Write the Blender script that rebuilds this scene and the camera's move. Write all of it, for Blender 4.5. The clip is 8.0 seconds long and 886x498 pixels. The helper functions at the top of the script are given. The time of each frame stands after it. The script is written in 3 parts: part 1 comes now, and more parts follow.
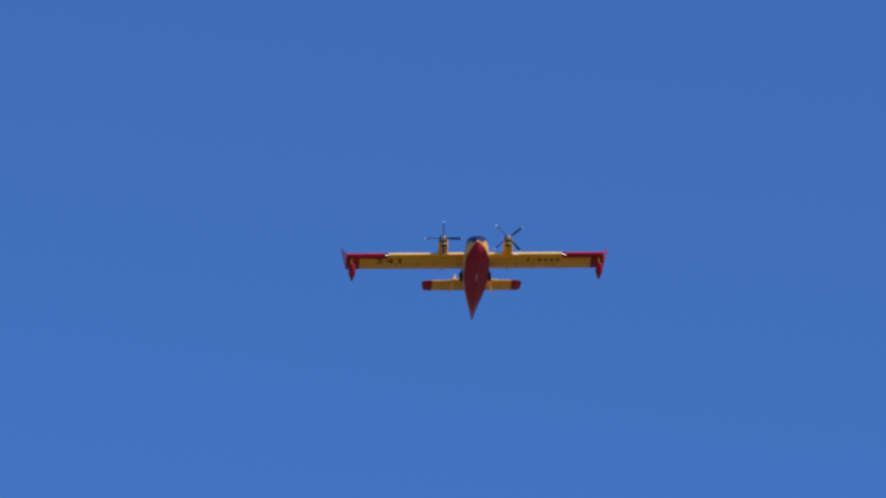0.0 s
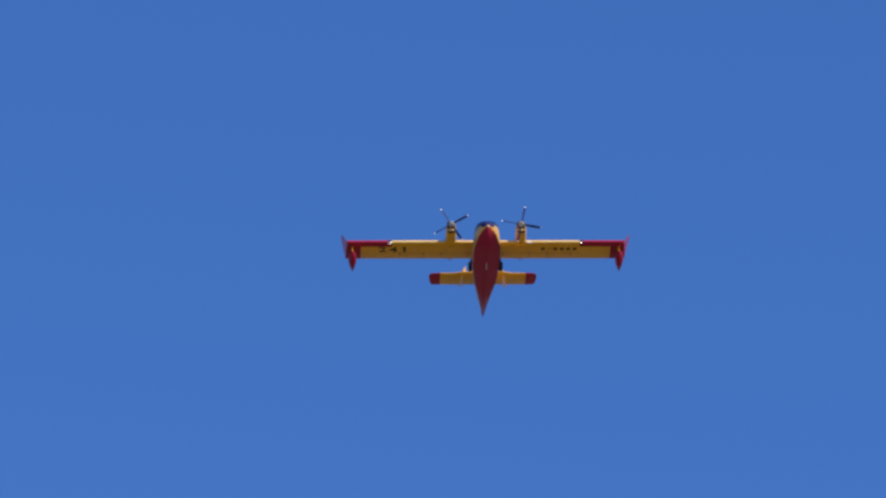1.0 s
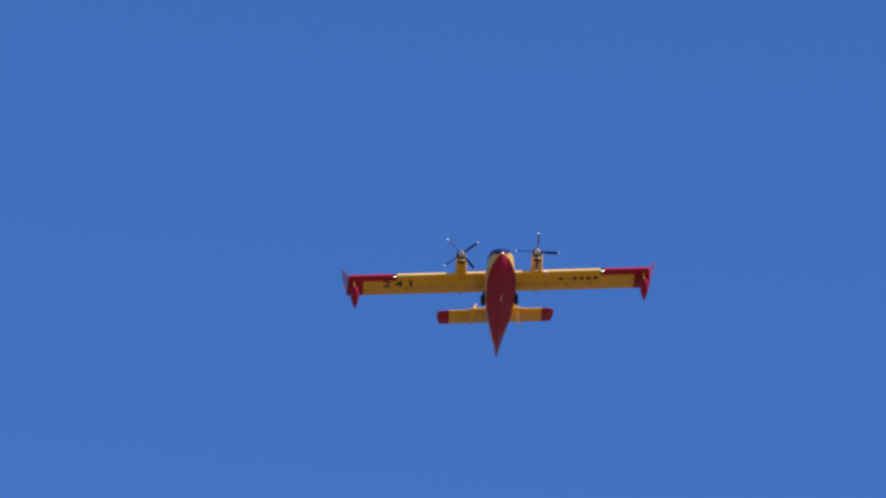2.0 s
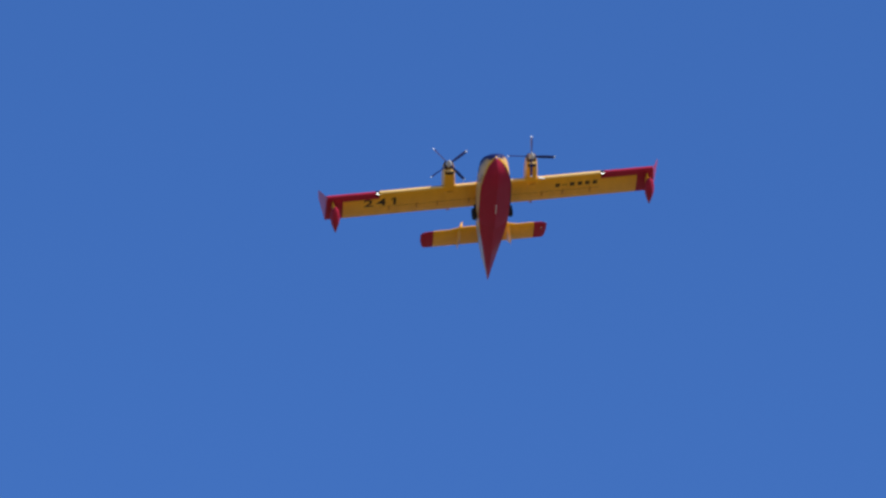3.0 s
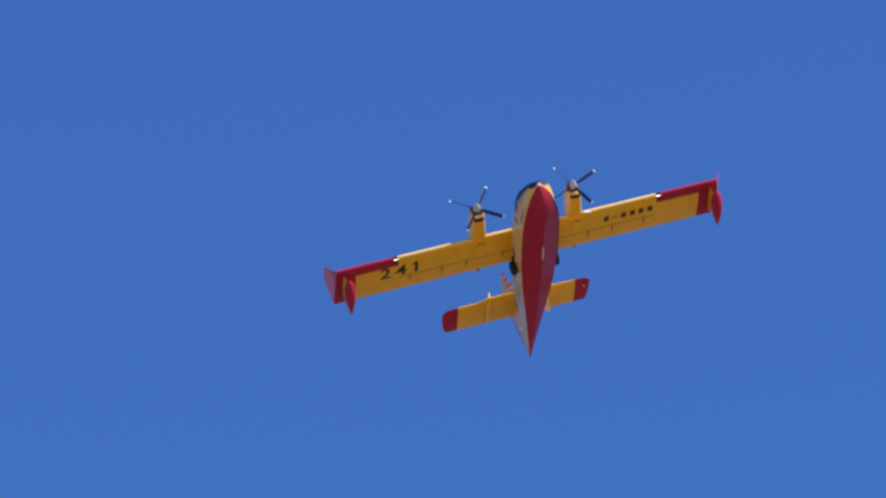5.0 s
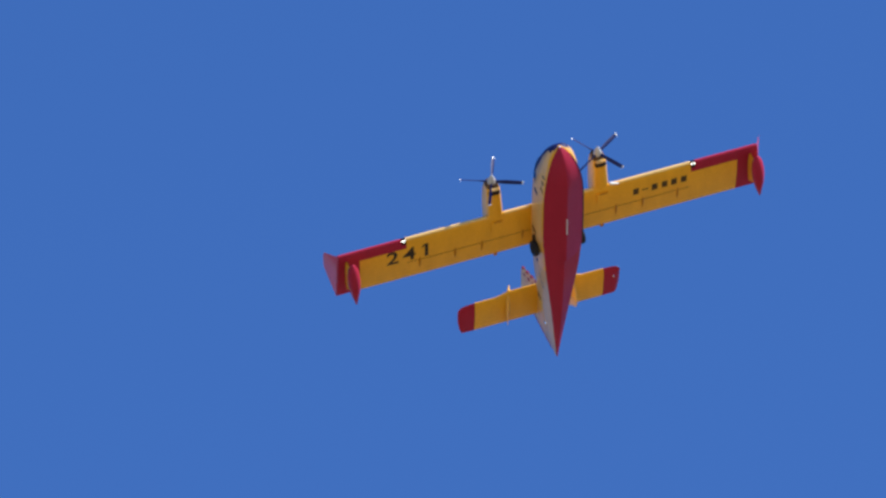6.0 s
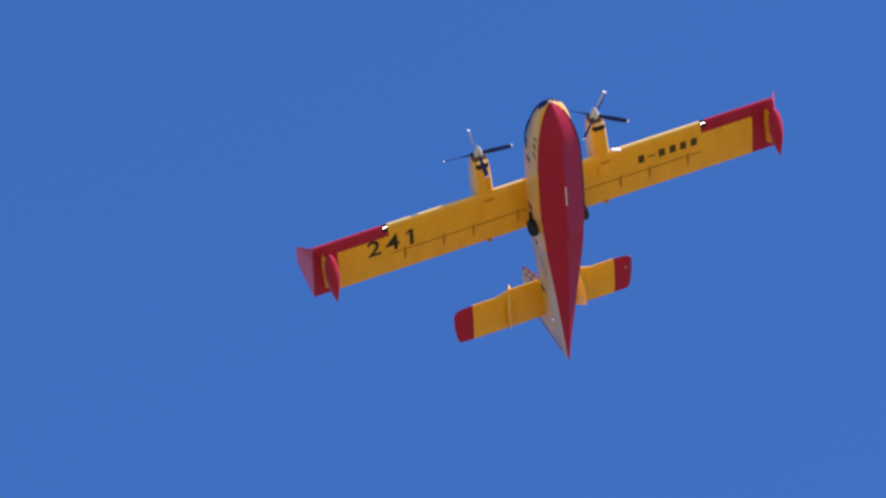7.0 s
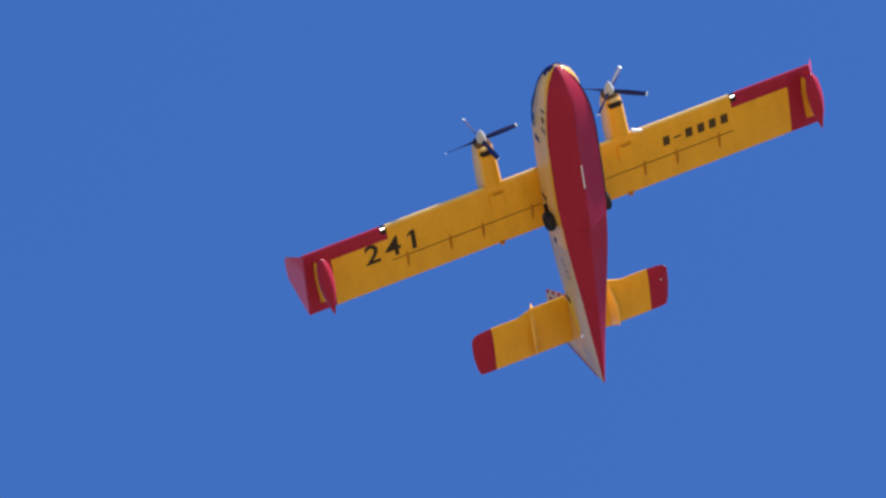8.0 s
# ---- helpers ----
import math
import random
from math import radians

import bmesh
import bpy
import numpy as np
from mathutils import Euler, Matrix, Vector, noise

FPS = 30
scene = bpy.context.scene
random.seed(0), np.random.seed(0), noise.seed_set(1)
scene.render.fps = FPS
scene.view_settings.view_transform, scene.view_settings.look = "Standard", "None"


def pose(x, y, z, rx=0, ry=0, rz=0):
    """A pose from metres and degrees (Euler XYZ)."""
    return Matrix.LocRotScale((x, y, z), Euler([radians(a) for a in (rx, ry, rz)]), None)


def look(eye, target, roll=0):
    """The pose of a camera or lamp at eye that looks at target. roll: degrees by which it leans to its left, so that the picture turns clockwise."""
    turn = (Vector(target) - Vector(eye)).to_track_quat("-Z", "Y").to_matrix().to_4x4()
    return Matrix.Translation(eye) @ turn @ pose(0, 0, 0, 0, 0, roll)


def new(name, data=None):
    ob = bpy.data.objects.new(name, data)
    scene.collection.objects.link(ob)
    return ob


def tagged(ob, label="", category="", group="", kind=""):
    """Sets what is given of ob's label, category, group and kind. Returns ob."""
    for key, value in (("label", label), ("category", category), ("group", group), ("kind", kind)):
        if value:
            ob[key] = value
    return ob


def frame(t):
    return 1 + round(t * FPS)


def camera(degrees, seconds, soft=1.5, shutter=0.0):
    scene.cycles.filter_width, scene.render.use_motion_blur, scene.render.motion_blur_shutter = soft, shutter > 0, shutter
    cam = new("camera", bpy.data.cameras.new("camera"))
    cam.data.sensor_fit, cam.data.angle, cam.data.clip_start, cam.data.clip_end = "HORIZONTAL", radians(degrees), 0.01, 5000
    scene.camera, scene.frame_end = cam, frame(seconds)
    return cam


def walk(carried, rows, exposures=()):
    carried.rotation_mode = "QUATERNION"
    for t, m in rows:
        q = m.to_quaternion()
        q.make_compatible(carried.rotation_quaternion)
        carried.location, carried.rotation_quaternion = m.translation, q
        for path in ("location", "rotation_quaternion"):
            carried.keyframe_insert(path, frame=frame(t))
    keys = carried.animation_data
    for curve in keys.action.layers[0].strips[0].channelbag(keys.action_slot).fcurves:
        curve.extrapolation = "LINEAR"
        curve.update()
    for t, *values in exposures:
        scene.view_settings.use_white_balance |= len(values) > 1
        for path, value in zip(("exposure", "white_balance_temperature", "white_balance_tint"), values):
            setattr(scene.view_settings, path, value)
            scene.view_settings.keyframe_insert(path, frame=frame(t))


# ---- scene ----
cam = camera(6.5, 8.0, soft=2.7)
walk(cam, [
    (0.0, pose(0, 0, 1.6, 115.8001, -0.9490, -6.5566)),
    (0.1, pose(0, 0, 1.6, 115.9497, -0.6408, -6.3839)),
    (0.2, pose(0, 0, 1.6, 116.0988, -0.3334, -6.2305)),
    (0.3, pose(0, 0, 1.6, 116.2681, -0.0268, -6.0917)),
    (0.4, pose(0, 0, 1.6, 116.4617, 0.2789, -5.9631)),
    (0.5, pose(0, 0, 1.6, 116.6671, 0.5836, -5.8305)),
    (0.6, pose(0, 0, 1.6, 116.8706, 0.6249, -5.8228)),
    (0.7, pose(0, 0, 1.6, 117.0688, 0.6660, -5.7988)),
    (0.8, pose(0, 0, 1.6, 117.2535, 0.7071, -5.7630)),
    (0.9, pose(0, 0, 1.6, 117.4372, 0.7480, -5.7201)),
    (1.0, pose(0, 0, 1.6, 117.6365, 0.7887, -5.6845)),
    (1.1, pose(0, 0, 1.6, 117.8626, 0.7290, -5.7165)),
    (1.2, pose(0, 0, 1.6, 118.0665, 0.6696, -5.7659)),
    (1.3, pose(0, 0, 1.6, 118.2918, 0.6104, -5.8159)),
    (1.4, pose(0, 0, 1.6, 118.5325, 0.5513, -5.8658)),
    (1.5, pose(0, 0, 1.6, 118.7849, 0.4924, -5.9167)),
    (1.6, pose(0, 0, 1.6, 119.0450, 0.4337, -5.9698)),
    (1.7, pose(0, 0, 1.6, 119.3092, 0.3752, -6.0262)),
    (1.8, pose(0, 0, 1.6, 119.5737, 0.3171, -6.0870)),
    (1.9, pose(0, 0, 1.6, 119.8349, 0.2592, -6.1534)),
    (2.0, pose(0, 0, 1.6, 120.0887, 0.2017, -6.2264)),
    (2.1, pose(0, 0, 1.6, 120.3317, 0.1445, -6.3075)),
    (2.2, pose(0, 0, 1.6, 120.5601, 0.0877, -6.3975)),
    (2.3, pose(0, 0, 1.6, 120.7701, 0.0310, -6.4979)),
    (2.4, pose(0, 0, 1.6, 120.9494, 0.0797, -6.5707)),
    (2.5, pose(0, 0, 1.6, 121.0605, 0.1284, -6.6188)),
    (2.6, pose(0, 0, 1.6, 121.2222, 0.1463, -6.6864)),
    (2.7, pose(0, 0, 1.6, 121.4204, 0.1641, -6.7562)),
    (2.8, pose(0, 0, 1.6, 121.6098, 0.1817, -6.8173)),
    (2.9, pose(0, 0, 1.6, 121.8133, 0.1993, -6.8696)),
    (3.0, pose(0, 0, 1.6, 122.0541, 0.2167, -6.8751)),
    (3.1, pose(0, 0, 1.6, 122.2888, 0.4606, -6.7474)),
    (3.2, pose(0, 0, 1.6, 122.5479, 0.7031, -6.6350)),
    (3.3, pose(0, 0, 1.6, 122.8628, 0.9436, -6.5438)),
    (3.4, pose(0, 0, 1.6, 123.4168, 1.1792, -6.4374)),
    (3.5, pose(0, 0, 1.6, 124.1136, 1.4092, -6.3378)),
    (3.6, pose(0, 0, 1.6, 124.5386, 1.5551, -6.2766)),
    (3.7, pose(0, 0, 1.6, 124.8403, 1.7020, -6.1519)),
    (3.8, pose(0, 0, 1.6, 125.1444, 1.8476, -6.0259)),
    (3.9, pose(0, 0, 1.6, 125.4840, 1.9912, -5.9091)),
    (4.0, pose(0, 0, 1.6, 125.8309, 2.1333, -5.8215)),
    (4.1, pose(0, 0, 1.6, 126.1794, 2.0061, -5.9362)),
    (4.2, pose(0, 0, 1.6, 126.4970, 1.8808, -6.0519)),
    (4.3, pose(0, 0, 1.6, 126.7873, 1.7569, -6.1608)),
    (4.4, pose(0, 0, 1.6, 127.0961, 1.6335, -6.3030)),
    (4.5, pose(0, 0, 1.6, 127.4186, 1.5107, -6.4509)),
    (4.6, pose(0, 0, 1.6, 127.7666, 1.5140, -6.5670)),
    (4.7, pose(0, 0, 1.6, 128.1299, 1.5168, -6.8283)),
    (4.8, pose(0, 0, 1.6, 128.5140, 1.4380, -7.0097)),
    (4.9, pose(0, 0, 1.6, 128.9083, 1.3598, -7.1648)),
    (5.0, pose(0, 0, 1.6, 129.3124, 1.2821, -7.2980)),
    (5.1, pose(0, 0, 1.6, 129.7257, 1.2049, -7.4140)),
    (5.2, pose(0, 0, 1.6, 130.1478, 1.1285, -7.5175)),
    (5.3, pose(0, 0, 1.6, 130.5782, 1.0526, -7.6130)),
    (5.4, pose(0, 0, 1.6, 131.0165, 0.9775, -7.7057)),
    (5.5, pose(0, 0, 1.6, 131.4624, 0.9031, -7.8004)),
    (5.6, pose(0, 0, 1.6, 131.9156, 0.8294, -7.9021)),
    (5.7, pose(0, 0, 1.6, 132.3755, 0.7567, -8.0164)),
    (5.8, pose(0, 0, 1.6, 132.8421, 0.6847, -8.1484)),
    (5.9, pose(0, 0, 1.6, 133.2681, 0.4724, -8.4134)),
    (6.0, pose(0, 0, 1.6, 133.7357, 0.2626, -8.7304)),
    (6.1, pose(0, 0, 1.6, 134.2611, 0.2502, -8.9200)),
    (6.2, pose(0, 0, 1.6, 134.9326, 0.2373, -9.0825)),
    (6.3, pose(0, 0, 1.6, 135.6591, 0.2245, -9.2339)),
    (6.4, pose(0, 0, 1.6, 136.2656, 0.2123, -9.2934)),
    (6.5, pose(0, 0, 1.6, 136.8062, 0.2004, -9.3385)),
    (6.6, pose(0, 0, 1.6, 137.2872, 0.3123, -9.2134)),
    (6.7, pose(0, 0, 1.6, 137.7097, 0.4226, -9.0588)),
    (6.8, pose(0, 0, 1.6, 138.1841, 0.5305, -8.8552)),
    (6.9, pose(0, 0, 1.6, 138.7205, 0.6354, -8.7319)),
    (7.0, pose(0, 0, 1.6, 139.3178, 0.7370, -8.6512)),
    (7.1, pose(0, 0, 1.6, 140.0138, 0.7892, -8.5763)),
    (7.2, pose(0, 0, 1.6, 140.7573, 0.8386, -8.4565)),
    (7.3, pose(0, 0, 1.6, 141.4675, 0.8866, -8.2537)),
    (7.4, pose(0, 0, 1.6, 142.1392, 0.9333, -7.9967)),
    (7.5, pose(0, 0, 1.6, 142.8156, 0.9779, -7.8047)),
    (7.6, pose(0, 0, 1.6, 143.5496, 0.8487, -7.8541)),
    (7.7, pose(0, 0, 1.6, 144.2939, 0.7230, -7.9857)),
    (7.8, pose(0, 0, 1.6, 145.0156, 0.6017, -8.1104)),
    (7.9, pose(0, 0, 1.6, 145.7209, 0.4844, -8.1989)),
    (8.0, pose(0, 0, 1.6, 146.4821, 0.3702, -8.2295)),
], exposures=[(0.0, -0.05), (1.0, 0.08), (2.5, 0.18), (3.0, 0.20), (3.5, 0.22), (4.0, 0.33), (4.5, 0.40), (6.5, 0.58), (8.0, 0.72)])

# ---- daylight: high sun behind the viewer, clear sky ----
SUN = Vector((0.478, -0.569, 0.669)).normalized()
world = bpy.data.worlds.new("sky")
scene.world = world
world.use_nodes = True
wn = world.node_tree.nodes
sky = wn.new("ShaderNodeTexSky")
sky.sky_type = "NISHITA"
sky.sun_disc = False
sky.sun_elevation = math.asin(SUN.z)
sky.sun_rotation = math.atan2(SUN.x, SUN.y)
sky.altitude = 300
sky.air_density = 1.0
sky.dust_density = 0.0
sky.ozone_density = 6.0
wn["Background"].inputs["Strength"].default_value = 0.10
deep = wn.new("ShaderNodeMix")
deep.data_type, deep.blend_type = "RGBA", "MULTIPLY"
deep.inputs["Factor"].default_value = 1.0
deep.inputs[7].default_value = (0.65, 1.0, 1.5, 1)  # deep polarised blue of very clear air
world.node_tree.links.new(sky.outputs["Color"], deep.inputs[6])
world.node_tree.links.new(deep.outputs[2], wn["Background"].inputs["Color"])
sun_data = bpy.data.lights.new("sun", "SUN")
sun_data.energy = 4.8
sun_data.angle = radians(0.53)
sun_data.color = (1.0, 0.96, 0.9)
sun = new("sun", sun_data)
sun.matrix_world = look(SUN * 50, (0, 0, 0))


# ---- materials ----
def paint(name, base, rough=0.42, coat=0.22, grime=0.05, scale=1.2, metal=0.0, spec=0.18, coat_rough=0.06):
    """Aircraft enamel: two scales of weathering and a faint panel ripple."""
    m = bpy.data.materials.new(name)
    m.use_nodes = True
    nt = m.node_tree
    b = nt.nodes["Principled BSDF"]
    tc = nt.nodes.new("ShaderNodeTexCoord")
    stretch = nt.nodes.new("ShaderNodeMapping")
    stretch.inputs["Scale"].default_value = (1.0, 0.28, 1.0)
    nt.links.new(tc.outputs["Object"], stretch.inputs["Vector"])
    big = nt.nodes.new("ShaderNodeTexNoise")
    big.inputs["Scale"].default_value = scale
    big.inputs["Detail"].default_value = 5
    fine = nt.nodes.new("ShaderNodeTexNoise")
    fine.inputs["Scale"].default_value = scale * 14
    fine.inputs["Detail"].default_value = 4
    nt.links.new(stretch.outputs["Vector"], big.inputs["Vector"])
    nt.links.new(stretch.outputs["Vector"], fine.inputs["Vector"])
    add = nt.nodes.new("ShaderNodeMath")
    add.operation = "ADD"
    nt.links.new(big.outputs["Fac"], add.inputs[0])
    nt.links.new(fine.outputs["Fac"], add.inputs[1])
    ramp = nt.nodes.new("ShaderNodeValToRGB")
    ramp.color_ramp.elements[0].position = 0.35
    ramp.color_ramp.elements[1].position = 0.62
    ramp.color_ramp.elements[0].color = (*[c * (1 - grime * 2) for c in base], 1)
    ramp.color_ramp.elements[1].color = (*base, 1)
    half = nt.nodes.new("ShaderNodeMath")
    half.operation = "MULTIPLY"
    half.inputs[1].default_value = 0.5
    nt.links.new(add.outputs[0], half.inputs[0])
    nt.links.new(half.outputs[0], ramp.inputs["Fac"])
    nt.links.new(ramp.outputs["Color"], b.inputs["Base Color"])
    rr = nt.nodes.new("ShaderNodeMapRange")
    rr.inputs["To Min"].default_value = rough * 1.35
    rr.inputs["To Max"].default_value = rough * 0.8
    nt.links.new(fine.outputs["Fac"], rr.inputs["Value"])
    nt.links.new(rr.outputs["Result"], b.inputs["Roughness"])
    bump = nt.nodes.new("ShaderNodeBump")
    bump.inputs["Strength"].default_value = 0.06
    bump.inputs["Distance"].default_value = 0.02
    nt.links.new(big.outputs["Fac"], bump.inputs["Height"])
    nt.links.new(bump.outputs["Normal"], b.inputs["Normal"])
    b.inputs["Metallic"].default_value = metal
    b.inputs["Specular IOR Level"].default_value = spec
    b.inputs["Coat Weight"].default_value = coat
    b.inputs["Coat Roughness"].default_value = coat_rough
    return m


YELLOW = paint("yellow_enamel", (0.80, 0.375, 0.014), grime=0.08)
RED = paint("red_enamel", (0.350, 0.019, 0.044), grime=0.08, coat=0.11, rough=0.55, spec=0.05, coat_rough=0.12)
SHEEN_RED = paint("sky_sheen_red", (0.46, 0.045, 0.10), grime=0.06)
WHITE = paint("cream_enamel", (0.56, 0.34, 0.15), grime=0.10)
BUFF = paint("buff_yellow_enamel", (0.76, 0.43, 0.135), grime=0.10)
NAVY = paint("dark_blade", (0.013, 0.018, 0.085), rough=0.5, coat=0.0)
BLACK = paint("black_marking", (0.035, 0.022, 0.010), rough=0.5, coat=0.0)
RUBBER = paint("tyre_rubber", (0.018, 0.018, 0.02), rough=0.7, coat=0.0, scale=6)
METAL = paint("bare_metal", (0.75, 0.75, 0.76), rough=0.22, coat=0.0, metal=1.0)
SOOT = paint("sooty_duct", (0.03, 0.02, 0.015), rough=0.8, coat=0.0)
# cream of the intake lip and of the sunlight painted on the leading edge
CREAM = paint("cream_lip_and_highlight", (0.82, 0.53, 0.18), rough=0.3)
DULL = paint("dull_shade_yellow", (0.45, 0.18, 0.01), rough=0.6, coat=0.0)
SEAM = paint("panel_gap", (0.10, 0.05, 0.008), rough=0.7, coat=0.0)
TIP = paint("white_blade_tip", (0.7, 0.7, 0.7), rough=0.3)
SPINNER = paint("grey_spinner", (0.52, 0.51, 0.50), rough=0.3, coat=0.4, grime=0.12, scale=5, coat_rough=0.15)
GLINT = paint("painted_glint_white", (0.85, 0.85, 0.83), rough=0.3, grime=0.02)
PALE = paint("pale_yellow_enamel", (0.86, 0.47, 0.08), rough=0.4)
SOOTY = paint("soot_stained_cowl", (0.16, 0.085, 0.035), rough=0.7, coat=0.0, grime=0.2, scale=4)
GREY = paint("worn_grey_marking", (0.24, 0.22, 0.21), rough=0.6, coat=0.0)
WORN = paint("worn_black_marking", (0.075, 0.042, 0.012), rough=0.6, coat=0.0)

GLASS = bpy.data.materials.new("cockpit_glass")
GLASS.use_nodes = True
g = GLASS.node_tree.nodes["Principled BSDF"]
g.inputs["Base Color"].default_value = (0.01, 0.012, 0.02, 1)
g.inputs["Roughness"].default_value = 0.2
g.inputs["Specular IOR Level"].default_value = 0.15

LAMP = bpy.data.materials.new("landing_light_glow")
LAMP.use_nodes = True
g = LAMP.node_tree.nodes["Principled BSDF"]
g.inputs["Base Color"].default_value = (0.9, 0.9, 0.9, 1)
g.inputs["Emission Color"].default_value = (1.0, 0.97, 0.92, 1)
g.inputs["Emission Strength"].default_value = 6.0

EARTH = bpy.data.materials.new("bounce_ground")
EARTH.use_nodes = True
nt = EARTH.node_tree
g = nt.nodes["Principled BSDF"]
g.inputs["Roughness"].default_value = 0.95
tc = nt.nodes.new("ShaderNodeTexCoord")
n1 = nt.nodes.new("ShaderNodeTexNoise")
n1.inputs["Scale"].default_value = 0.012
n1.inputs["Detail"].default_value = 9
nt.links.new(tc.outputs["Object"], n1.inputs["Vector"])
cr = nt.nodes.new("ShaderNodeValToRGB")
cr.color_ramp.elements[0].color = (0.33, 0.27, 0.18, 1)
cr.color_ramp.elements[1].color = (0.52, 0.43, 0.29, 1)
cr.color_ramp.elements[0].position, cr.color_ramp.elements[1].position = 0.35, 0.65
nt.links.new(n1.outputs["Fac"], cr.inputs["Fac"])
# unseen ground, pale round the viewer and darker beyond, to set the bounce light
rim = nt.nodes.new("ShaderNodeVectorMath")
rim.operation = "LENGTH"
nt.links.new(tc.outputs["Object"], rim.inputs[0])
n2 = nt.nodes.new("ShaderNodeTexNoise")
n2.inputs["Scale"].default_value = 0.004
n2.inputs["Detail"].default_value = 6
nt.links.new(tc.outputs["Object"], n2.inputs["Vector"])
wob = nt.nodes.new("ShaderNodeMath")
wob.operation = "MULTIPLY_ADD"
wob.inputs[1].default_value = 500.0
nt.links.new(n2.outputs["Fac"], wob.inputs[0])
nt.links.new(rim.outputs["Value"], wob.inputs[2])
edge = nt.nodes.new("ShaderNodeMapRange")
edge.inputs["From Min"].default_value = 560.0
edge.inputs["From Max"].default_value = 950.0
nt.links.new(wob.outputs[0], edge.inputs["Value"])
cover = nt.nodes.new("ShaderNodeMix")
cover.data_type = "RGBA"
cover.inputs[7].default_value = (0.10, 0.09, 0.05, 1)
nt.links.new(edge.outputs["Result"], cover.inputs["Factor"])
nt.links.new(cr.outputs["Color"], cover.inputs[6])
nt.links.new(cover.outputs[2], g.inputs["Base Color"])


# ---- mesh helpers ----
def mesh_of(name, bm, mats, smooth=35):
    bmesh.ops.recalc_face_normals(bm, faces=bm.faces)
    for f in bm.faces:
        f.smooth = True
    for e in bm.edges:
        if len(e.link_faces) != 2 or e.calc_face_angle(3.2) > radians(smooth):
            e.smooth = False
    me = bpy.data.meshes.new(name)
    bm.to_mesh(me)
    bm.free()
    for m in mats if isinstance(mats, (list, tuple)) else [mats]:
        me.materials.append(m)
    return me


def part(name, bm, mats, parent, label="", at=None, smooth=35):
    ob = new(name, mesh_of(name, bm, mats, smooth))
    ob.parent = parent
    if at is not None:
        ob.matrix_basis = at
    if label:
        tagged(ob, label)
    return ob


def loft(rings, caps=True, closed=True, bm=None):
    """Skin through rings of equal length."""
    bm = bm or bmesh.new()
    vs = [[bm.verts.new(p) for p in r] for r in rings]
    n = len(rings[0])
    for a, b in zip(vs, vs[1:]):
        for i in range(n if closed else n - 1):
            j = (i + 1) % n
            bm.faces.new((a[i], a[j], b[j], b[i]))
    if caps and closed:
        bm.faces.new(vs[0])
        bm.faces.new(vs[-1])
    return bm


def box(x0, x1, y0, y1, z0, z1, bevel=0.0, bm=None):
    b = bmesh.new()
    r = [[(x0, y0, z), (x1, y0, z), (x1, y1, z), (x0, y1, z)] for z in (z0, z1)]
    loft(r, bm=b)
    if bevel:
        bmesh.ops.bevel(b, geom=b.edges[:], offset=bevel, segments=2, affect="EDGES")
    if bm is None:
        return b
    me = bpy.data.meshes.new("t")
    b.to_mesh(me)
    b.free()
    bm.from_mesh(me)
    bpy.data.meshes.remove(me)
    return bm


def lathe(profile, segs=24, axis="y"):
    """Turned body: profile of (along, radius)."""
    rings = []
    for a, r in profile:
        ring = []
        for k in range(segs):
            u = 2 * math.pi * k / segs
            c, s = r * math.cos(u), r * math.sin(u)
            ring.append({"y": (c, a, s), "x": (a, c, s), "z": (c, s, a)}[axis])
        rings.append(ring)
    return loft(rings)


def lerp(table, y):
    """Row of a table of (y, values...) sorted by falling y, smoothly between rows."""
    if y >= table[0][0]:
        return table[0][1:]
    for i, (a, b) in enumerate(zip(table, table[1:])):
        if a[0] >= y >= b[0]:
            h = a[0] - b[0]
            u = (a[0] - y) / h
            before, after = table[max(0, i - 1)], table[min(len(table) - 1, i + 2)]
            out = []
            for k in range(1, len(a)):
                d = (b[k] - a[k]) / h
                da = (a[k] - before[k]) / (before[0] - a[0]) if i else d
                db = (after[k] - b[k]) / (b[0] - after[0]) if i + 2 < len(table) else d
                # harmonic tangents: no overshoot
                ta = 2 * da * d / (da + d) if da * d > 0 else 0.0
                tb = 2 * db * d / (db + d) if db * d > 0 else 0.0
                out.append((2 * u ** 3 - 3 * u ** 2 + 1) * a[k] + (u ** 3 - 2 * u ** 2 + u) * h * ta
                           + (3 * u ** 2 - 2 * u ** 3) * b[k] + (u ** 3 - u ** 2) * h * tb)
            return tuple(out)
    return table[-1][1:]


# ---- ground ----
# never in view; added so that its bounce lights the aircraft from below
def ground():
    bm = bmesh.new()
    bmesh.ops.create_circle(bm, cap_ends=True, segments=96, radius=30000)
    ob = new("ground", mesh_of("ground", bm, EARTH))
    tagged(ob, "unseen ground added for bounce light, pale round the viewer", "ground", kind="structure")


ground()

# ---- the aircraft: x to its right, y to its nose, z up ----
plane = new("seaplane")
tagged(plane, "yellow and red twin-propeller firefighting seaplane, banking in flight", "aircraft")

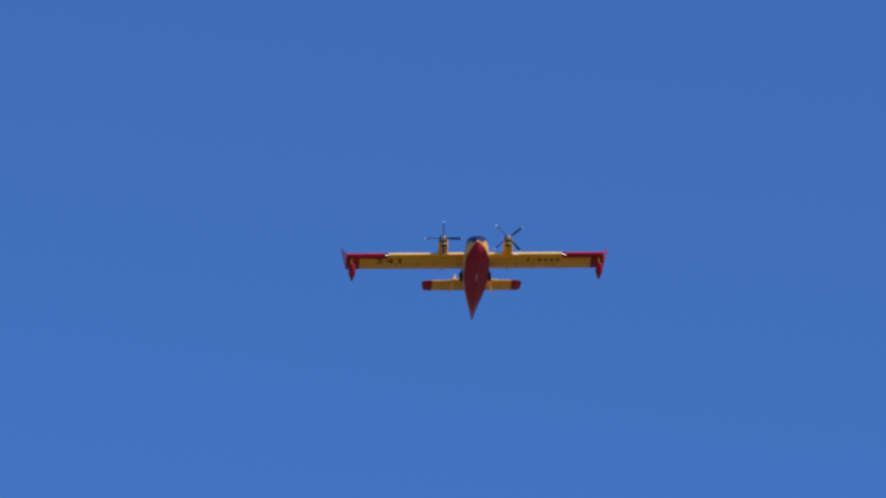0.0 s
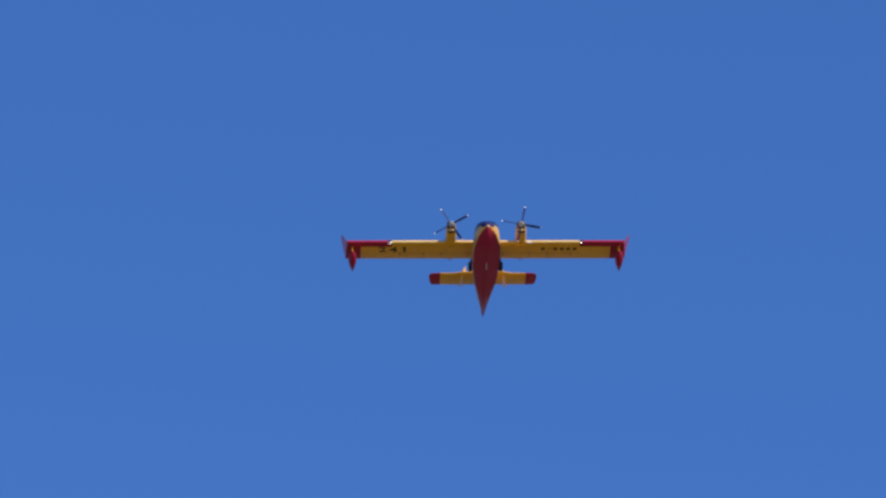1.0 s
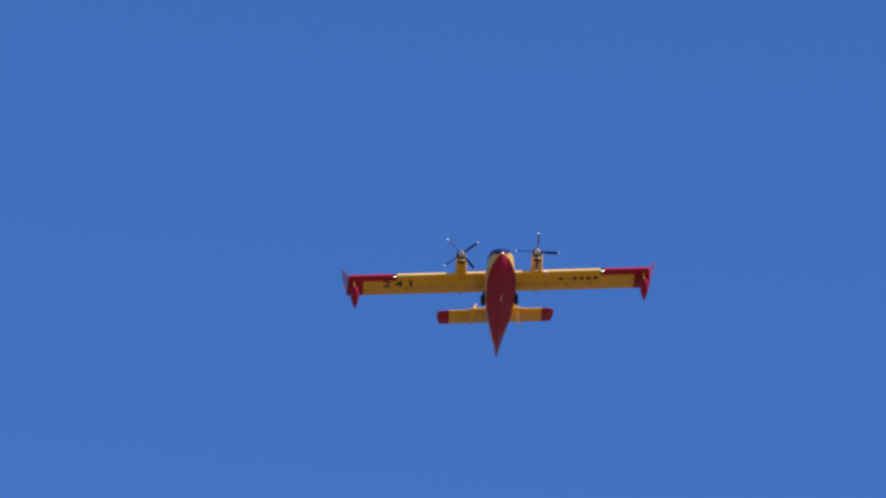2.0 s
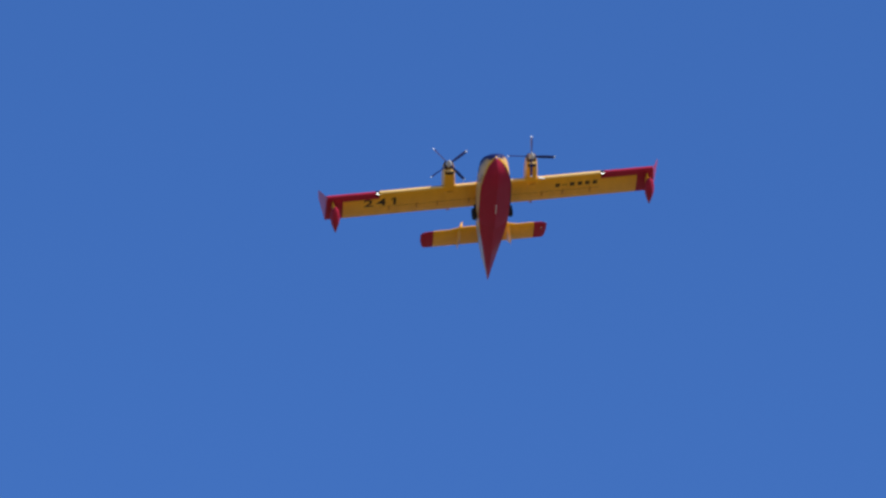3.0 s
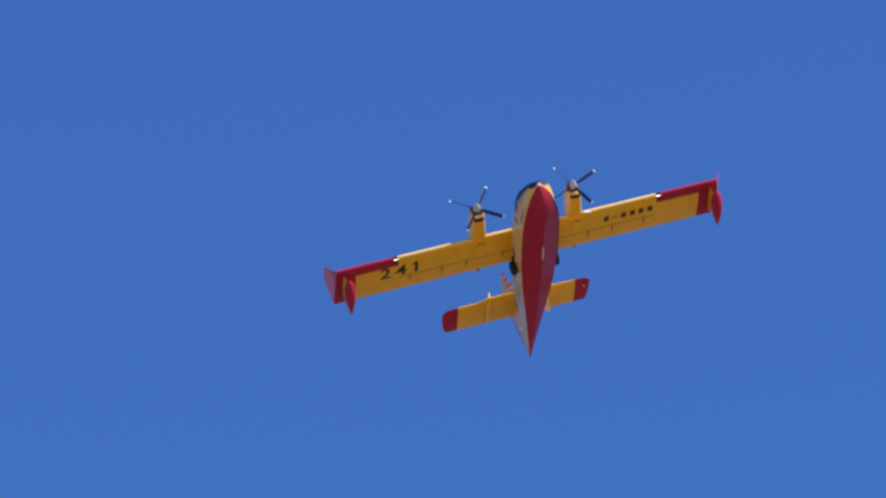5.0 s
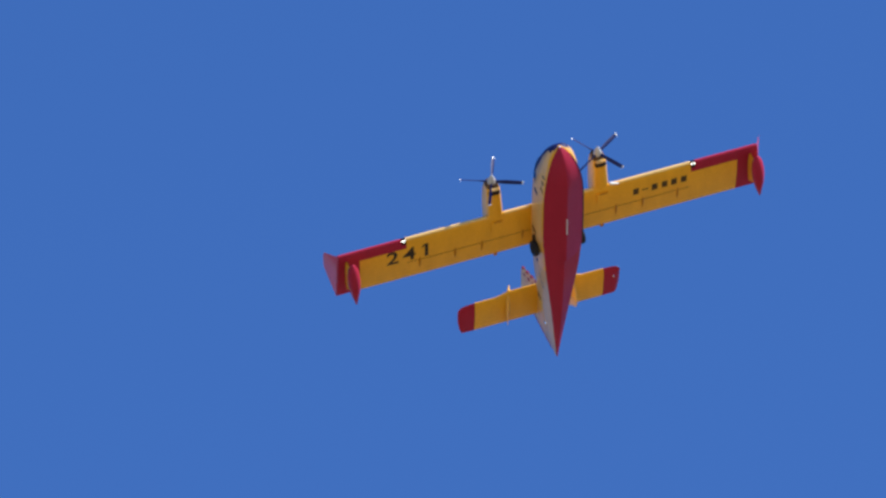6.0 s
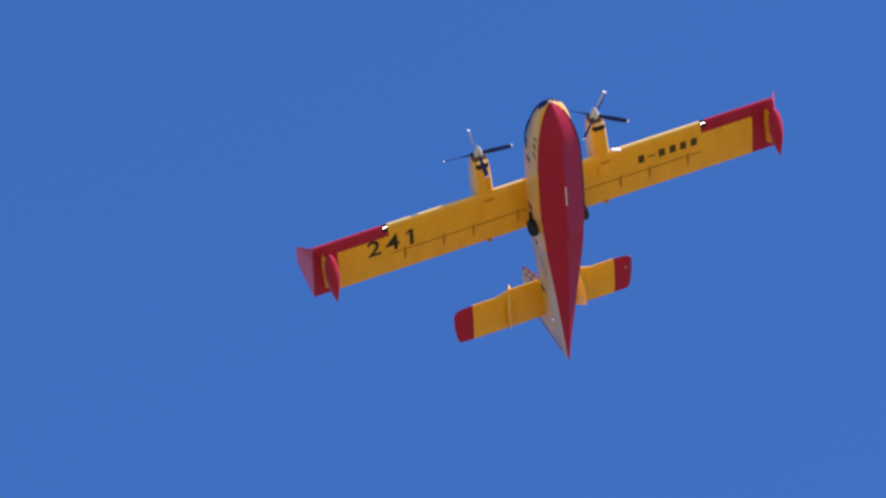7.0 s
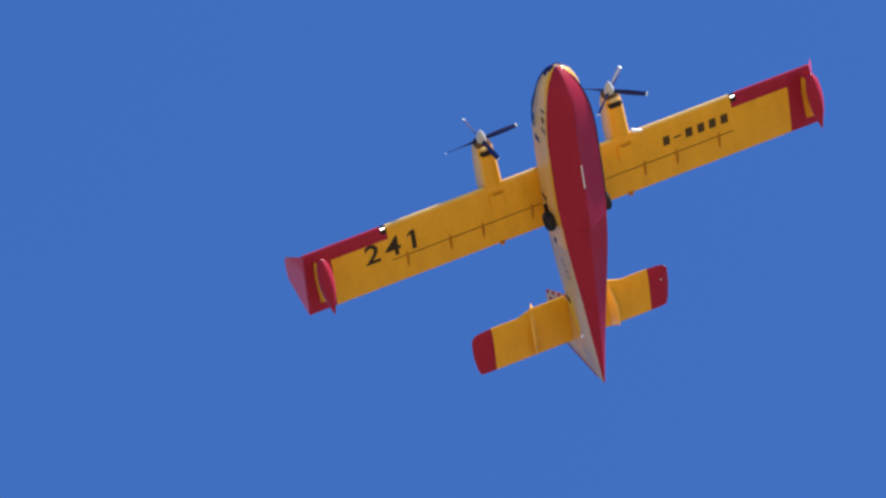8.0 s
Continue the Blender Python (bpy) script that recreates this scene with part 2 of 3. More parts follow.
# y, keel z, chine z, chine half width, side half width, top z
HULL = [
    (6.97, -1.66, -1.60, 0.05, 0.10, -1.46),
    (6.85, -2.00, -1.72, 0.25, 0.36, -1.20),
    (6.55, -2.40, -1.92, 0.52, 0.66, -0.95),
    (6.00, -2.75, -2.14, 0.80, 0.94, -0.62),
    (5.40, -2.93, -2.28, 0.99, 1.07, -0.32),
    (4.80, -3.01, -2.37, 1.12, 1.145, 0.03),
    (4.10, -3.05, -2.40, 1.21, 1.205, 0.37),
    (3.00, -3.06, -2.41, 1.27, 1.28, 0.55),
    (1.00, -3.07, -2.41, 1.28, 1.33, 0.60),
    (-1.0, -3.09, -2.40, 1.25, 1.33, 0.60),
    (-2.1, -3.10, -2.38, 1.19, 1.32, 0.60),
    (-2.2, -2.82, -2.378, 1.18, 1.315, 0.60),
    (-3.5, -2.71, -2.35, 1.07, 1.26, 0.59),
    (-5.0, -2.63, -2.27, 0.90, 1.16, 0.55),
    (-7.2, -2.47, -2.12, 0.63, 0.93, 0.48),
    (-9.0, -2.28, -1.98, 0.43, 0.70, 0.42),
    (-11., -2.04, -1.84, 0.21, 0.38, 0.36),
    (-12.7, -1.78, -1.74, 0.035, 0.06, 0.30),
]
STATIONS = ([6.97, 6.93, 6.89, 6.85, 6.78, 6.7, 6.6] + [6.5 - 0.15 * k for k in range(24)]
            + [2.5, 2.0, 1.5, 1.0, 0.5, 0.0, -0.5, -1.0, -1.5, -2.1]
            + [-2.2, -2.8, -3.5, -4.2, -5.0, -6.0, -7.2, -8.1, -9.0, -10.0, -11.0, -12.0, -12.7])


def side_point(y, s, sign=1):
    """Skin of the upper fuselage: s from 0 at the chine to 1 at the top."""
    k, c, w, b, t = lerp(HULL, y)
    mid = c + (t - c) * 0.42
    if s < 0.45:
        u = s / 0.45
        return Vector((sign * (w + (b - w) * math.sin(u * math.pi / 2)), y, c + (mid - c) * u))
    u = (s - 0.45) / 0.55 * math.pi / 2
    n = 0.72
    return Vector((sign * b * math.cos(u) ** n, y, mid + (t - mid) * math.sin(u) ** n))


def fuselage():
    # red planing bottom, a V with a slight flare at the chine
    def bottom(stations, start=10.0):
        rings = []
        for y in stations:
            k, c, w, b, t = lerp(HULL, y)
            y = start if y == stations[0] and y < start < 0 else y
            bow = 1.02 + 0.32 * min(1, max(0, (y - 3.2) / 2.8))  # the keel rounds off towards the bow
            r = []
            for u in (1, 0.82, 0.55, 0.36, 0.24, 0.14, 0.07, 0.0, -0.07, -0.14, -0.24, -0.36, -0.55, -0.82, -1):
                a = abs(u)
                r.append((w * u, y, k + (c - k) * a ** bow if a < 1 else c))
            rings.append(r + [(-w * 0.97, y, c + 0.05), (w * 0.97, y, c + 0.05)])
        return loft(rings)

    hull = part("hull_bottom", bottom([y for y in STATIONS if y > -2.15]), RED, plane, "red V-shaped planing hull bottom", smooth=30)
    part("afterbody_bottom", bottom([y for y in STATIONS if y < -2.15], start=-2.09), RED, hull, "red hull bottom behind the step", smooth=30)
    # spray rails along the chines; the left one dark, with shade painted into it
    for sg in (1, -1):
        rr = []
        for y in [s for s in STATIONS if 6.6 > s > -1.4]:
            k, c, w, b, t = lerp(HULL, y)
            x = sg * w
            rr.append([(x - sg * 0.03, y, c - 0.02), (x + sg * 0.03, y, c - 0.04), (x + sg * 0.035, y, c - 0.015), (x - sg * 0.03, y, c + 0.05)])
        part("spray_rail", loft(rr), RED if sg > 0 else NAVY, hull, "thin spray rail along the chine")
    # pale keel strip
    part("keel_strip", box(-0.03, 0.03, 0.45, 1.85, -3.115, -3.06, 0.01), TIP, hull, "pale metal strip on the keel")
    # upper body: yellow band over the chine and yellow top, white flank
    bm = bmesh.new()
    S = [k / 26 for k in range(27)]
    rings = []
    for y in STATIONS:
        r = [side_point(y, s) for s in S] + [side_point(y, s, -1) for s in S[-2::-1]]
        rings.append(r)
    bm = loft(rings, caps=True, closed=True)
    bm.faces.ensure_lookup_table()
    n = 2 * len(S) - 1
    for k, f in enumerate(bm.faces):
        i = k % n
        if k >= n * (len(STATIONS) - 1) or i == n - 1:
            continue
        i = i if i < len(S) - 1 else n - 2 - i
        u = (S[i] + S[i + 1]) / 2
        y = (STATIONS[k // n] + STATIONS[k // n + 1]) / 2
        hood = 14 / 26 if y < 6.62 else 9 / 26 if y < 6.8 else 5 / 26
        if y > 3.3 and u > hood:
            f.material_index = 2  # anti-glare hood round the nose and windscreen
        elif 6.62 > y > 3.3 and u > hood - 2 / 26:
            f.material_index = 1  # pale line under the hood
        elif y < -3.2:
            f.material_index = 1 if u < (0.36 if -11 < y < -7 else 0.78) else 0
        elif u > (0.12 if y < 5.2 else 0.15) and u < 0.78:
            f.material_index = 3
    return hull, part("fuselage", bm, [YELLOW, WHITE, NAVY, BUFF], plane, "cream-sided fuselage with yellow top and dark anti-glare nose", smooth=40)


hull, body = fuselage()


def skin_plate(y0, y1, s0, s1, sign, lift=0.012, nu=5, nv=4):
    """A thin plate that follows the fuselage skin."""
    bm = bmesh.new()
    layers = []
    for d in (lift, -0.02):
        grid = []
        for i in range(nu + 1):
            row = []
            for j in range(nv + 1):
                y, s = y0 + (y1 - y0) * i / nu, s0 + (s1 - s0) * j / nv
                p = side_point(y, s, sign)
                a = side_point(y + 0.02, s, sign) - side_point(y - 0.02, s, sign)
                q = side_point(y, min(1, s + 0.01), sign) - side_point(y, s - 0.01, sign)
                n = a.cross(q).normalized()
                if n.x * sign < 0 and abs(n.x) > 0.05 or (abs(n.x) <= 0.05 and n.z < 0):
                    n = -n
                row.append(bm.verts.new(p + n * d))
            grid.append(row)
        layers.append(grid)
    for g in layers:
        for i in range(nu):
            for j in range(nv):
                bm.faces.new((g[i][j], g[i + 1][j], g[i + 1][j + 1], g[i][j + 1]))
    top, bot = layers
    rim = [(i, 0) for i in range(nu)] + [(nu, j) for j in range(nv)] + [(i, nv) for i in range(nu, 0, -1)] + [(0, j) for j in range(nv, 0, -1)]
    for (a, b), (c, d) in zip(rim, rim[1:] + rim[:1]):
        bm.faces.new((top[a][b], top[c][d], bot[c][d], bot[a][b]))
    return bm


for sg in (1, -1):
    # windscreen panes and side windows
    for y0, y1, s0, s1 in ((4.78, 4.12, 0.80, 0.98), (4.70, 4.16, 0.60, 0.78), (4.08, 3.25, 0.50, 0.86)):
        part("windscreen_pane", skin_plate(y0, y1, s0, s1, sg), GLASS, body, "dark cockpit window pane")
    for y, s0 in ((2.75, 0.41), (-0.95, 0.44), (-3.35, 0.33)):
        part("cabin_window", skin_plate(y + 0.15, y - 0.15, s0, s0 + 0.09, sg, nu=3, nv=3), GLASS, body, "small dark cabin window")
    # worn lettering and the vent ahead of the tailplane
    for y, s0, s1 in ((-4.42, 0.24, 0.33), (-4.72, 0.20, 0.30), (-5.1, 0.16, 0.27), (-5.5, 0.14, 0.25)):
        part("marking_bar", skin_plate(y, y - 0.2, s0, s1, sg, lift=0.006, nu=2, nv=3), GREY, body, "worn grey flank marking")
    part("vent", skin_plate(-7.35, -7.75, 0.43, 0.52, sg, nu=3, nv=3), SOOT, body, "dark vent slot on the rear flank")

# metal cap added at the bow to stand for the sun glint there
part("nose_glint", lathe([(0, 0.0), (0.0, 0.07), (0.05, 0.06), (0.07, 0.0)], 12), METAL, plane, "small metal cap added for the sun glint", at=pose(0, 6.93, -1.60))

# ---- wing ----
LE, TE = 0.06, -3.5


def foil(y, le=LE, te=TE, zl=0.20, zt=0.16, low=0.20, up=0.42):
    """Lower and upper height of the section at y."""
    u = min(1, max(0, (le - y) / (le - te)))
    th = (2.969 * math.sqrt(u) - 1.26 * u - 3.516 * u ** 2 + 2.843 * u ** 3 - 1.036 * u ** 4)
    z = zl + (zt - zl) * u
    return z - low * th - 0.004, z + up * th + 0.004


def wing_piece(x0, x1, ya, yb, **kw):
    """A closed piece of the wing between two ribs, from ya back to yb."""
    n = 16
    ys = [ya + (yb - ya) * (k / n) ** 1.7 for k in range(n + 1)]
    rings = []
    for x in (x0, x1):
        up = [(x, y, foil(y, **kw)[1]) for y in ys]
        lo = [(x, y, foil(y, **kw)[0]) for y in reversed(ys)]
        rings.append(up + lo)
    return loft(rings)


def flat_slab(points, z0, z1):
    """Slab with a polygon outline."""
    return loft([[(x, y, z) for x, y in points] for z in (z0, z1)])


def mirrored(points, sg):
    return [(sg * x, *rest) for x, *rest in points]


wing = part("wing", wing_piece(-9.3, 9.3, LE, -1.965), YELLOW, plane, "yellow high wing of constant chord")
for sg in (1, -1):
    part("aileron_panel", wing_piece(sg * 9.3, sg * 12.36, -0.62, TE), YELLOW, wing)
    part("flap", wing_piece(sg * 1.0, sg * 9.298, -2.03, TE), YELLOW, wing, "yellow trailing-edge flap")
    # sun highlight painted as a pale leading-edge strip on both sides of the engine
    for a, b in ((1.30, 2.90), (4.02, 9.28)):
        part("leading_edge_highlight", wing_piece(sg * a, sg * b, LE + 0.006, 0.0), CREAM, wing, "sun highlight painted along the leading edge")
    part("flap_gap", box(sg * 1.3, sg * 9.24, -2.03, -1.94, foil(-1.99)[0] + 0.012, 0.3), SEAM, wing, "dark gap ahead of the flap")
    # red leading edge in short panels
    for k in range(5):
        a, b = 9.62 + k * 0.55, 9.62 + (k + 1) * 0.55 - 0.012
        part("leading_edge_panel", wing_piece(sg * a, sg * b, LE + 0.004, -0.62), RED, wing, "red leading-edge panel")
    # lamp bay with two bright landing lights
    part("lamp_bay", wing_piece(sg * 9.31, sg * 9.61, LE - 0.10, -0.62), SOOT, wing, "dark landing light bay")
    part("lamp_bay_rim", wing_piece(sg * 9.31, sg * 9.61, -0.30, -0.615, low=0.204), RED, wing, "red lamp bay rim")
    for x in (9.39, 9.54):
        part("landing_light", lathe([(-0.06, 0.03), (0.0, 0.034), (0.025, 0.027), (0.03, 0.0)], 14), LAMP, wing, "glowing landing light", at=pose(sg * x, LE - 0.10, 0.13, -25, 0, 0))
    # red tip, a little wider at the trailing edge
    ys = [LE + (TE - LE) * (k / 16) ** 1.7 for k in range(17)]
    rings = [[(sg * (x + splay * (LE - y) / (LE - TE)), y, foil(y)[i]) for i, row in ((1, ys), (0, ys[::-1])) for y in row] for x, splay in ((12.37, 0.0), (13.68, 0.18))]
    part("wing_tip", loft(rings), RED, wing, "red wing tip")
    # upturned, canted winglet; the sky sheen is painted in as a pinker red
    rings = []
    for u, y0, y1, x, z in ((0, 0.03, -3.55, 13.66, 0.16), (0.5, -0.20, -2.65, 13.97, 0.72), (0.96, -0.44, -1.85, 14.23, 1.24), (1, -0.56, -1.68, 14.26, 1.28)):
        th = 0.07 - 0.045 * u
        rings.append([(sg * (x + dx + 0.18 * v * (1 - u)), y0 + (y1 - y0) * v, z) for v, dx in ((0, 0), (0.12, th), (0.45, th), (1, 0), (0.45, -th), (0.12, -th))])
    part("winglet", loft(rings), SHEEN_RED, wing, "red canted winglet with sky sheen painted in pink")
    # flap hinge fairings; their shadow is painted in as a darker yellow
    for x in (1.75, 4.40, 6.15, 8.45):
        rings = [[(sg * (x + w * c), y, foil(y)[0] + 0.05 + (h + 0.05) * s) for c, s in ((1, 0), (0.8, -0.7), (0, -1), (-0.8, -0.7), (-1, 0))]
                 for y, w, h in ((-1.7, 0.012, 0.0), (-1.88, 0.055, 0.05), (-2.2, 0.07, 0.11), (-2.55, 0.05, 0.08), (-2.85, 0.01, 0.0))]
        part("flap_hinge", loft(rings), DULL, wing, "flap hinge fairing, its shadow painted as darker yellow")
    part("flap_track_tip", box(sg * 3.5 - 0.13, sg * 3.5 + 0.13, -3.6, -3.4, 0.03, 0.10, 0.03), DULL, wing, "dull dark yellow flap actuator end")


# float, hung on a pylon under each wing
def wing_float(sg):
    prof = [(0.55, 0.03, 0.02, 0.0), (0.42, 0.17, 0.15, 0.0), (0.1, 0.30, 0.29, 0.0), (-0.5, 0.38, 0.38, 0.0), (-1.1, 0.38, 0.40, 0.0),
            (-1.7, 0.31, 0.34, 0.02), (-2.25, 0.19, 0.22, 0.06), (-2.75, 0.06, 0.08, 0.04), (-2.9, 0.01, 0.01, 0.04)]
    rings = []
    for y, w, h, dz in prof:
        y, w, h = y * 0.88, w * 1.06, h
        r = []
        for k in range(18):
            u = 2 * math.pi * k / 18
            c, s = math.cos(u), math.sin(u)
            zz = h * s * (1.25 if s < 0 else 0.8)
            r.append((w * c * (1 if s > 0 else (1 - 0.35 * abs(s))), y, zz + dz))
        rings.append(r)
    fl = part("wing_float", loft(rings), RED, plane, "red stabilising float on a yellow pylon", at=pose(sg * 13.2, 0.10, -1.22, 15, 0, 0))
    rings = []
    for z, y0, y1, th in ((-0.35, 0.0, -2.0, 0.10), (0.2, -0.1, -2.2, 0.11), (0.7, -0.35, -2.6, 0.10), (1.28, -0.45, -3.05, 0.12)):
        rings.append([(th * dx, y0 + (y1 - y0) * v, z) for v, dx in ((0, 0), (0.1, 0.7), (0.35, 1), (0.7, 0.6), (1, 0), (0.7, -0.6), (0.35, -1), (0.1, -0.7))])
    part("pylon", loft(rings), YELLOW, fl, "yellow float pylon", at=pose(0, 0, 0, -15, 0, 0))


wing_float(1)
wing_float(-1)


# ---- markings under the wing ----
def number(text, size, stroke=0.026):
    cu = bpy.data.curves.new("digits", "FONT")
    cu.body, cu.size, cu.extrude, cu.offset = text, size, 0.008, stroke
    cu.align_x, cu.align_y = "CENTER", "CENTER"
    cu.space_character = 1.3
    ob = bpy.data.objects.new("digits", cu)
    scene.collection.objects.link(ob)
    me = bpy.data.meshes.new_from_object(ob.evaluated_get(bpy.context.evaluated_depsgraph_get()))
    bpy.data.objects.remove(ob)
    bpy.data.curves.remove(cu)
    me.materials.clear()
    me.materials.append(BLACK)
    for v in me.vertices:
        v.co.x *= 1.06
    # slanting flag at the head of the 1
    bm = bmesh.new()
    bm.from_mesh(me)
    right, top = max(v.co.x for v in bm.verts), max(v.co.y for v in bm.verts)
    left = min(v.co.x for v in bm.verts if v.co.x > right - 0.2 * size)
    f = size / 1.6
    loft([[(left + 0.02, top, z), (left + 0.02, top - 0.17 * f, z), (left - 0.2 * f, top - 0.33 * f, z), (left - 0.2 * f, top - 0.2 * f, z)] for z in (-0.008, 0.008)], bm=bm)
    bm.to_mesh(me)
    bm.free()
    return me


def decal(me, dx, dy):
    """Wrap flat lettering onto the lower skin of the wing."""
    bm = bmesh.new()
    bm.from_mesh(me)
    for k in range(-6, 7):
        bmesh.ops.bisect_plane(bm, geom=bm.verts[:] + bm.edges[:] + bm.faces[:], plane_co=(0, k * 0.1, 0), plane_no=(0, 1, 0))
    bm.to_mesh(me)
    bm.free()
    for v in me.vertices:
        x, y, z = v.co
        v.co = (dx - x, dy + y, foil(dy + y)[0] + (-0.006 if z > 0 else 0.02))
    return me


digits = new("fleet_number", decal(number("241", 1.6), 9.13, -1.27))
digits.parent = wing
tagged(digits, "black painted number 241")


def flank_number(text, size, y, s, per):
    """Lettering laid on the right flank, reading from the nose back; per: skin share for a metre of height."""
    me = number(text, size, 0.012)
    bm = bmesh.new()
    bm.from_mesh(me)
    for k in range(-4, 5):
        bmesh.ops.bisect_plane(bm, geom=bm.verts[:] + bm.edges[:] + bm.faces[:], plane_co=(0, k * 0.1, 0), plane_no=(0, 1, 0))
        bmesh.ops.bisect_plane(bm, geom=bm.verts[:] + bm.edges[:] + bm.faces[:], plane_co=(k * 0.2, 0, 0), plane_no=(1, 0, 0))
    bm.to_mesh(me)
    bm.free()
    for v in me.vertices:
        p = side_point(y + v.co.x, s + v.co.y * per)
        v.co = p + Vector((0.012 if v.co.z > 0 else -0.02, 0, 0))
    return me


nose_number = new("nose_number", flank_number("241", 0.84, 4.30, 0.20, 0.27))
nose_number.parent = body
tagged(nose_number, "black painted number 241 on the nose flank")


def skin_bar(x0, x1, y0, y1):
    rings = []
    for k in range(7):
        y = y0 + (y1 - y0) * k / 6
        z = foil(y)[0]
        rings.append([(x0, y, z - 0.006), (x1, y, z - 0.006), (x1, y, z + 0.02), (x0, y, z + 0.02)])
    return loft(rings)


for x0, x1, y0, y1 in ((-5.50, -5.86, -0.80, -1.34), (-6.07, -6.49, -1.01, -1.11), (-6.72, -7.10, -0.80, -1.34),
                       (-7.38, -7.75, -0.80, -1.34), (-8.00, -8.37, -0.80, -1.34), (-8.64, -9.02, -0.80, -1.34)):
    part("marking_bar", skin_bar(x0, x1, y0, y1), WORN, wing, "black painted marking bar")


# ---- engines and propellers ----
def nacelle(sg):
    rings = []
    for y, w, z0, z1 in ((2.28, 0.30, 0.72, 1.34), (2.1, 0.42, 0.52, 1.46), (1.6, 0.50, 0.36, 1.56), (0.8, 0.54, 0.24, 1.58), (0.0, 0.56, 0.10, 1.54),
                         (-0.5, 0.56, 0.02, 1.45), (-2.0, 0.46, 0.30, 1.25), (-3.4, 0.25, 0.45, 0.9)):
        r = []
        zc, h = (z0 + z1) / 2, (z1 - z0) / 2
        for k in range(20):
            u = 2 * math.pi * k / 20
            c, s = math.cos(u), math.sin(u)
            r.append((w * math.copysign(abs(c) ** 0.65, c), y, zc + h * math.copysign(abs(s) ** 0.65, s)))
        rings.append(r)
    bm = loft(rings)
    for f in bm.faces:
        f.normal_update()
        y = f.calc_center_median().y
        f.material_index = 1 if y > 2.12 else 2 if abs(f.normal.x) > 0.75 and -0.4 < y < 2.0 else 0
    na = part("engine_nacelle", bm, [YELLOW, SOOTY, BUFF], plane, "yellow engine nacelle", at=pose(sg * 3.46, 0, 0))
    part("air_intake", box(-0.35, 0.35, 1.70, 2.00, 0.28, 0.62, 0.08), SOOT, na, "sooty oval air intake")
    part("intake_lip", box(-0.29, 0.29, 1.97, 2.14, 0.38, 0.62, 0.06), CREAM, na, "pale intake lip")
    part("belly_fairing", box(-0.40, 0.40, -1.25, -0.30, -0.10, 0.1, 0.05), YELLOW, na, "yellow fairing under the engine")
    part("vent_slot", box(-0.3, 0.2, -0.42, -0.34, -0.108, 0.0), DULL, na, "dull dark yellow vent slot")
    # fillet between nacelle and leading edge, turned outwards; white paints its sun glint
    if sg < 0:
        part("leading_edge_fillet", box(-0.33, 0.33, -0.20, 0.0, -0.05, 0.06, 0.02), GLINT, na, "leading-edge fillet with its sun glint painted white", at=pose(-0.86, 0.13, 0.13, -14, 0, 26))
    return na


def propeller(sg):
    hub = part("propeller", lathe([(-0.16, 0.265), (0.0, 0.27), (0.2, 0.24), (0.42, 0.16), (0.58, 0.07), (0.63, 0.0)], 24), SPINNER, plane, "pale grey spinner with four dark white-tipped blades")
    hub.location = (sg * 3.46, 2.28, 0.98)
    for k in range(4):
        rings = []
        for r, c, tw, th in ((0.2, 0.09, 70, 0.06), (0.5, 0.105, 58, 0.05), (0.9, 0.125, 46, 0.032), (1.4, 0.125, 36, 0.022), (1.875, 0.11, 30, 0.014), (1.88, 0.11, 30, 0.014), (1.97, 0.10, 28, 0.01)):
            a = radians(tw)
            ring = []
            for u, t in ((-1, 0), (-0.6, 0.8), (0, 1), (0.6, 0.8), (1, 0), (0.6, -0.8), (0, -1), (-0.6, -0.8)):
                d, e = u * c, t * th
                ring.append((r, d * math.sin(a) + e * math.cos(a), -d * math.cos(a) + e * math.sin(a)))
            rings.append(ring)
        bm = loft(rings)
        for f in bm.faces:
            f.material_index = 1 if f.calc_center_median().x > 1.879 else 0
        part("blade", bm, [NAVY, TIP], hub, "dark blade with a white tip", at=pose(0, 0.05, 0, 0, -90 * k, 0))
    return hub


nacelle(1)
nacelle(-1)
prop_right = propeller(1)
prop_left = propeller(-1)


# ---- main wheels, folded against the flanks ----
def main_wheel(sg):
    tyre = part("main_wheel", lathe([(-0.18, 0.28), (-0.18, 0.41), (-0.12, 0.48), (0, 0.51), (0.12, 0.48), (0.18, 0.41), (0.18, 0.28), (0.12, 0.28), (0.1, 0.0), (-0.1, 0.0), (-0.12, 0.28)], 28, "x"),
                RUBBER, plane, "black tyre folded against the flank", at=pose(sg * 1.52, -1.98, -1.52))
    part("rim", lathe([(0.08, 0.0), (0.09, 0.26), (0.13, 0.27), (0.13, 0.2), (0.11, 0.1), (0.15, 0.06), (0.15, 0.0)], 20, "x"), SOOT, tyre, "dark wheel rim", at=pose(0, 0, 0, 0, 0, 0 if sg > 0 else 180))
    part("gear_leg", box(-0.12, 0.1, 0.05, 0.75, 0.3, 0.42, 0.03), SOOT, tyre, "dark folded gear leg", at=pose(-sg * 0.12, 0, 0.1))


main_wheel(1)
main_wheel(-1)

